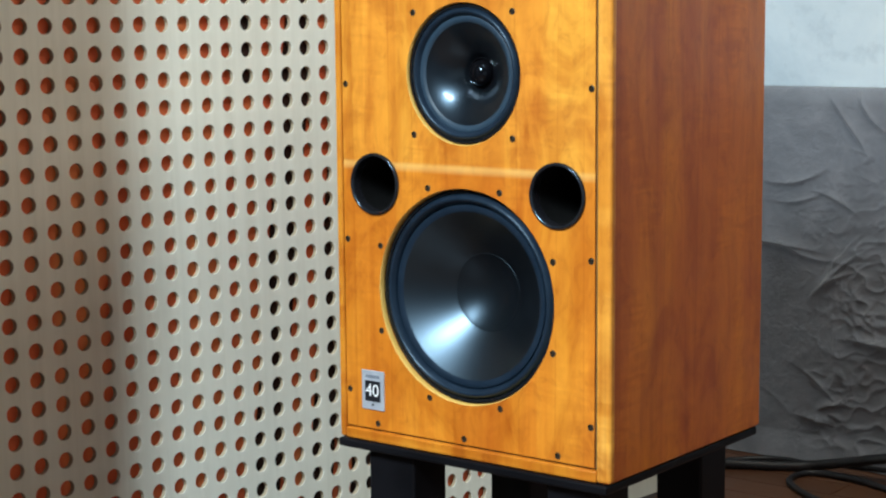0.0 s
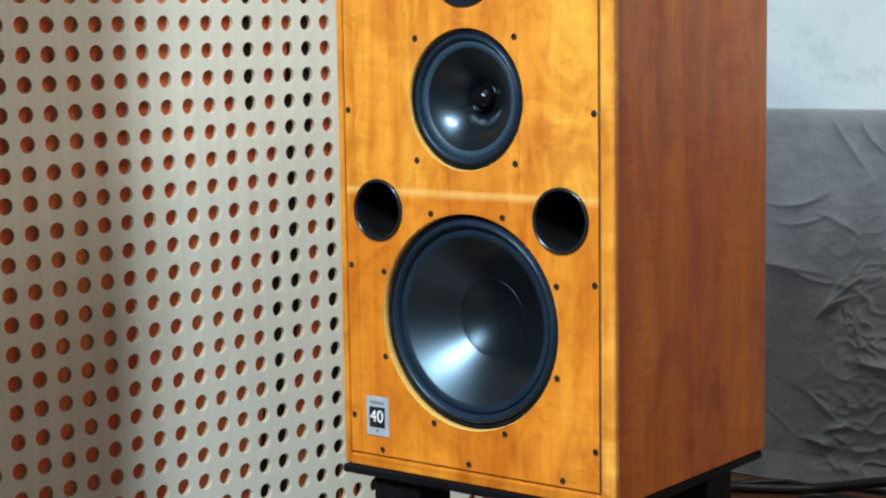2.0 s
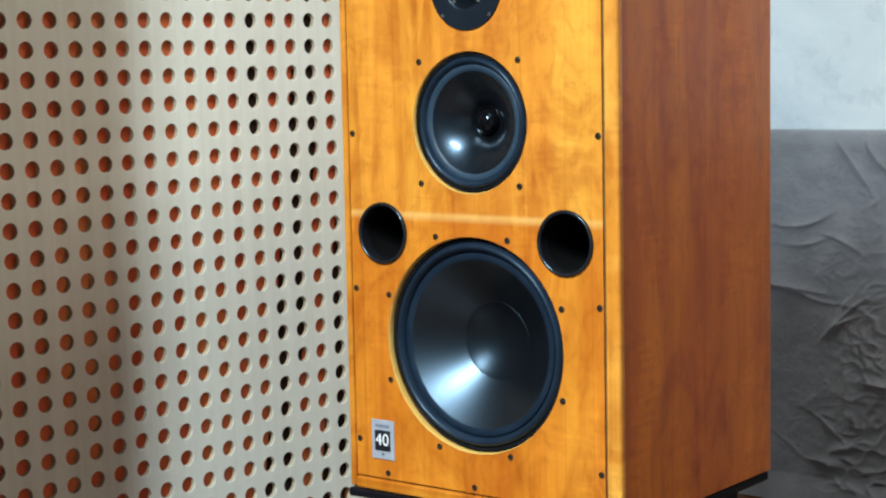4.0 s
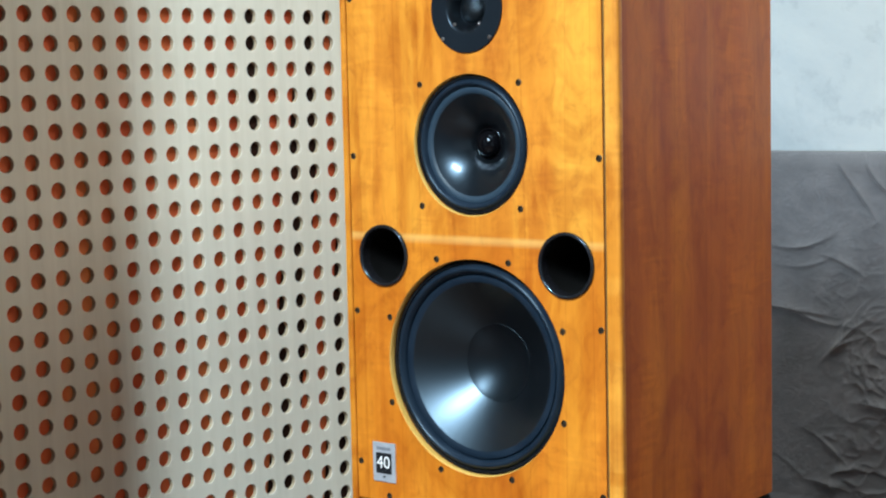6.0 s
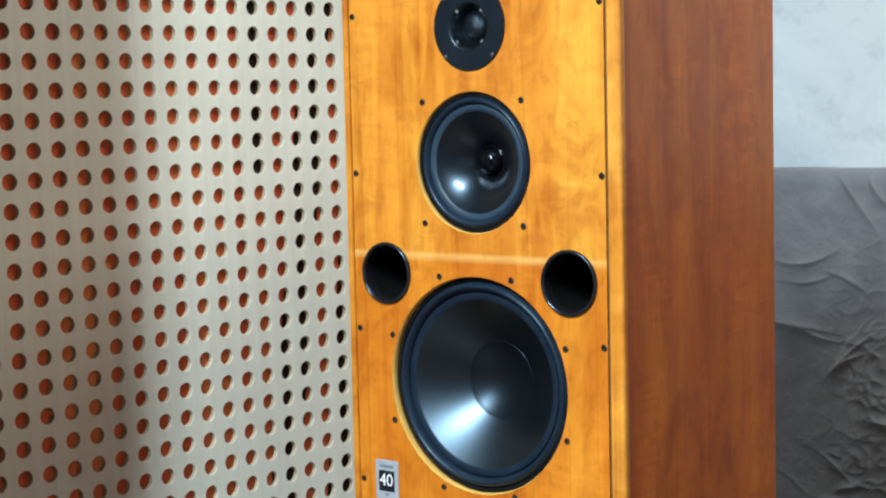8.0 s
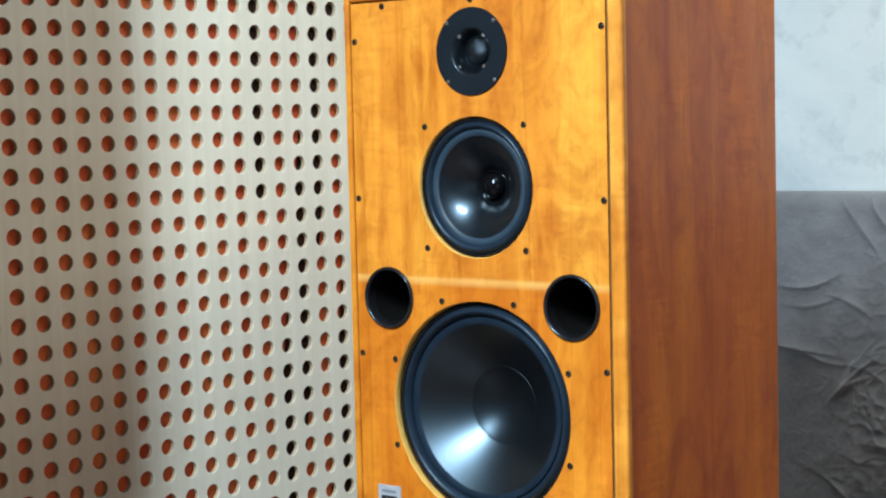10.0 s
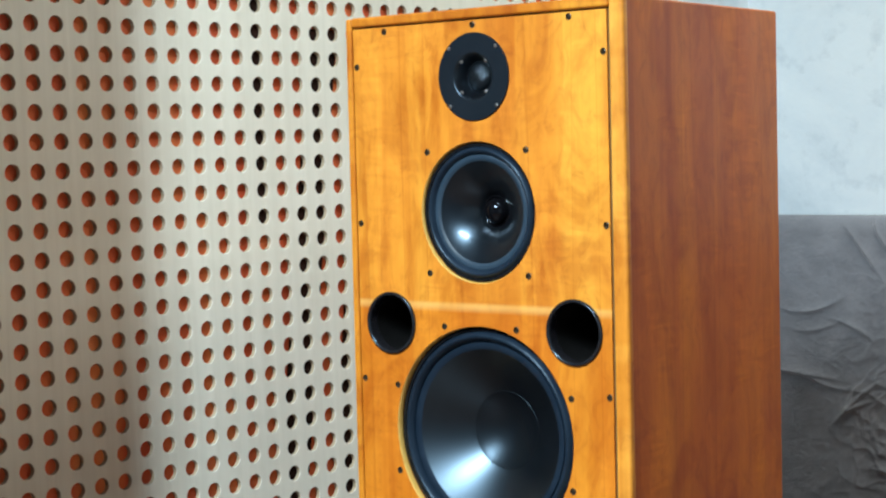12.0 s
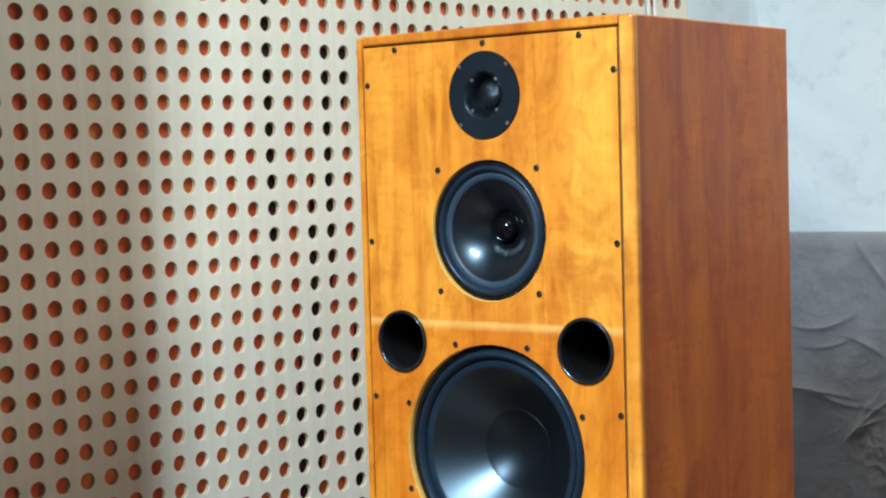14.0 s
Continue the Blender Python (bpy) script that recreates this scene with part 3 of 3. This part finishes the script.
lettering("badge_number", "40", 0.0235, -0.1600, 0.0006, 0.0690, M_WHITE, badge)
part("badge_print", box(-0.1720, -0.1480, 0.0011, 0.0016, 0.0862, 0.0905), M_PRINT, badge)
part("badge_print", box(-0.1615, -0.1575, 0.0011, 0.0016, 0.0490, 0.0510), M_BADGE_DARK, badge)

# ================= the stand =================
stand = thing("speaker_stand", (0, 0.19, 0), "low black lacquered stand with four square posts", "speaker stand")
part("top_plate", box(-0.218, 0.214, -0.1945, 0.1955, ZB - 0.0135, ZB - 0.0015, 0.003), M_STAND, stand)
for x0, x1, y in ((-0.175, -0.097, -0.180), (-0.167, -0.097, 0.087), (0.117, 0.195, -0.180), (0.117, 0.187, 0.087)):
    part("post", box(x0, x1, y, y + 0.070, 0.016, ZB - 0.0135, 0.003), M_STAND, stand)
part("base_plate", box(-0.205, 0.200, -0.19, 0.19, 0, 0.016, 0.004), M_STAND, stand)
for x in (-0.200, 0.194):
    for y in (-0.180, 0.180):
        part("pad", lathe([(0, -0.0015), (0.006, -0.0015), (0.006, 0.0), (0, 0.0)], 16), M_STEEL, stand, at=(x, y, ZB - 0.0015)).rotation_euler = (radians(90), 0, 0)


# ================= grey velvet against the back wall =================
random.seed(5)
# middle x, z, slope, half length, width, height of the bold folds; a bend may follow
CREASES = [(-0.395, 0.474, -0.10, 0.080, 0.016, 0.013), (-0.335, 0.452, -0.30, 0.050, 0.010, 0.010), (-0.357, 0.610, 0.20, 0.060, 0.013, 0.010),
           (-0.262, 0.577, -0.45, 0.040, 0.008, 0.010), (-0.345, 0.570, 0.22, 0.050, 0.010, 0.006), (-0.240, 0.740, -0.92, 0.060, 0.012, 0.011),
           (-0.200, 0.765, -0.95, 0.050, 0.010, 0.010), (-0.275, 0.400, 0.55, 0.045, 0.012, 0.013), (-0.250, 0.430, 0.75, 0.060, 0.010, 0.012),
           (-0.150, 0.275, -0.10, 0.060, 0.012, 0.018), (-0.295, 0.175, -0.65, 0.055, 0.010, 0.008), (-0.300, 0.095, -0.15, 0.035, 0.010, 0.012),
           (-0.400, 0.130, -0.60, 0.040, 0.010, 0.003), (-0.265, 0.130, 0.30, 0.030, 0.009, 0.010)]
# the crumpled, pulled-up patch: broken arcs round one middle
for _ in range(46):
    turn, reach = random.uniform(2.0, 5.6), random.uniform(0.25, 1.0) ** 0.7
    CREASES.append((-0.165 + 0.125 * reach * math.cos(turn), 0.385 + 0.120 * reach * math.sin(turn), turn + math.pi / 2 + random.gauss(0, 0.25),
                    random.uniform(0.018, 0.040), random.uniform(0.004, 0.009), random.uniform(0.0012, 0.0045), -0.5 / (0.12 * reach)))
for _ in range(60):    # small wrinkles, denser away from the loudspeaker
    far = random.random() ** 0.5
    CREASES.append((-0.47 + 0.40 * far, random.uniform(0.02, 0.70), random.gauss(0.0, 0.6), random.uniform(0.012, 0.035), random.uniform(0.005, 0.010), random.uniform(0.0008, 0.0045) * far))
for _ in range(16):    # knotted folds below the patch
    CREASES.append((random.uniform(-0.32, -0.20), random.uniform(0.03, 0.24), random.gauss(-0.4, 0.7), random.uniform(0.010, 0.022), random.uniform(0.006, 0.010), random.uniform(0.002, 0.006)))
for _ in range(60):
    CREASES.append((random.uniform(-0.06, 1.5), random.uniform(0.03, 0.74), random.uniform(-0.9, 0.9), random.uniform(0.03, 0.10), random.uniform(0.008, 0.02), random.uniform(0.004, 0.012)))


def velvet():
    """A hung cloth: soft waves, sharp-edged creases, a rounded top edge and a foot that spreads on the floor."""
    nx, nz, top = 760, 330, 0.815
    gx, gz = np.meshgrid(np.linspace(-0.523, 1.60, nx + 1), np.linspace(0, top, nz + 1))
    y = np.full(gx.shape, Y1 - 0.045)
    for cx, cz, ang, length, width, height, *bend in CREASES:
        dx, dz = gx - cx, gz - cz
        u = dx * math.cos(ang) + dz * math.sin(ang)
        v = -dx * math.sin(ang) + dz * math.cos(ang) + u * u * (bend[0] if bend else 3.0 * math.sin(40 * cx))
        y -= 1.1 * height * np.exp(-(u / length) ** 2) * np.exp(-np.abs(v) / np.where(v > 0, 0.75 * width, 0.32 * width))
    wave = np.array([0.008 * noise.noise((x * 4, z * 5, 0.3)) + 0.0016 * noise.noise((x * 20, z * 26, 1.7)) for x, z in zip(gx.ravel(), gz.ravel())])
    fine = np.array([(1 - abs(noise.noise((x * 21 + 5 * z, z * 30 - 7 * x, 5.1)))) ** 5 for x, z in zip(gx.ravel(), gz.ravel())]).reshape(gx.shape)
    y -= wave.reshape(gx.shape) + 0.0055 * fine * np.clip((gx + 0.36) * 6, 0, 1) * np.clip((0.68 - gz) * 4, 0, 1)
    y -= np.clip(0.06 - gz, 0, 1) * 0.35
    k = np.clip((gz / top - 0.955) / 0.045, 0, 1)
    y += (Y1 - 0.005 - y) * (1 - np.sqrt(1 - k * k))
    verts = np.stack([gx, y, np.maximum(gz, 0.004)], -1).reshape(-1, 3)
    a = (np.arange(nz)[:, None] * (nx + 1) + np.arange(nx)).ravel()
    me = bpy.data.meshes.new("velvet_cloth")
    me.from_pydata(verts.tolist(), [], np.stack([a, a + 1, a + nx + 2, a + nx + 1], -1).tolist())
    me.materials.append(M_VELVET)
    me.shade_smooth()
    ob = new("velvet_cloth", me)
    sol = ob.modifiers.new("thickness", "SOLIDIFY")
    sol.thickness, sol.offset = 0.003, -1
    return tagged(ob, "wrinkled grey velvet cloth hung against the plaster wall", "cloth")


velvet()

# ================= cables =================
R = 0.011
part("cable", tube([(-0.46, 1.475, R), (-0.42, 1.49, R), (-0.31, 1.545, R), (-0.24, 1.57, 0.020), (-0.10, 1.565, 0.055), (0.05, 1.57, 0.085), (0.35, 1.57, 0.06), (0.6, 1.55, R)], R), M_CABLE,
     label="thick black cable along the foot of the cloth", category="cable", smooth=60)
part("cable", tube([(-0.05, 1.30, 0.007), (-0.19, 1.38, 0.007), (-0.265, 1.46, 0.007), (-0.255, 1.535, 0.007), (-0.17, 1.54, 0.008), (-0.05, 1.50, 0.007), (0.15, 1.40, 0.007), (0.5, 1.32, 0.007)], 0.007), M_CABLE,
     label="thin black cable looped on the floor", category="cable", smooth=60)
part("cable", tube([(-0.465, 1.50, 0.006), (-0.43, 1.555, 0.006), (-0.36, 1.60, 0.008), (-0.27, 1.60, 0.008), (-0.2, 1.59, 0.02), (0.1, 1.58, 0.03)], 0.006), M_CABLE,
     label="thin black cable on the floor by the cloth", category="cable", smooth=60)

for i, lean in ((34.15, 0.35), (34.75, 0.2)):
    part("white_cable", tube([panel_point(i + lean, J0 + 2, 0.006), panel_point(i + 0.5 * lean, -10, 0.007), panel_point(i, 1, 0.006), panel_point(i - 0.4, 10, 0.006)], 0.0035), M_WCABLE,
         label="thin white cable hanging down the perforated panel", category="cable", smooth=60)

# ================= unseen ceiling fixtures ========
# an unseen fixture over each lamp; the far one only dresses the added fill
for lamp in (lamp_near, fill_far):
    sx, sy = lamp.data.size / 2, lamp.data.size_y / 2
    fx = thing("unseen_fixture", (lamp.location.x, lamp.location.y, ZC), "unseen long white ceiling fixture with a glowing diffuser", "ceiling light", "ceiling lights")
    fx.location = (lamp.matrix_world.translation.x, lamp.matrix_world.translation.y, ZC)
    fx.rotation_euler = (0, 0, lamp.matrix_world.to_euler().z)
    part("housing", box(-sx - 0.03, sx + 0.03, -sy - 0.03, sy + 0.03, -0.05, 0, 0.006), M_WHITE, fx)
    part("diffuser", box(-sx, sx, -sy, sy, -0.062, -0.05, 0.003), M_GLOW, fx)

# ================= floor boards =================
ME_BOARDS = {n: mesh_of(box(0, n - 0.002, 0, 0.088, -0.012, 0, 0.0012, 1), "floor_board", M_FLOOR) for n in (0.40, 0.50, 0.90, 1.00, 1.40, 1.50)}
for r in range(62):
    x = X0 + 0.002
    for n in ((1.50, 1.40), (0.50, 1.50, 0.90), (1.00, 1.50, 0.40))[(r * 2) % 3]:
        ob = new("floor_board", ME_BOARDS[n])
        ob.parent, ob.location = floor, (x, Y1 - 0.09 * (r + 1), 0)
        x += n
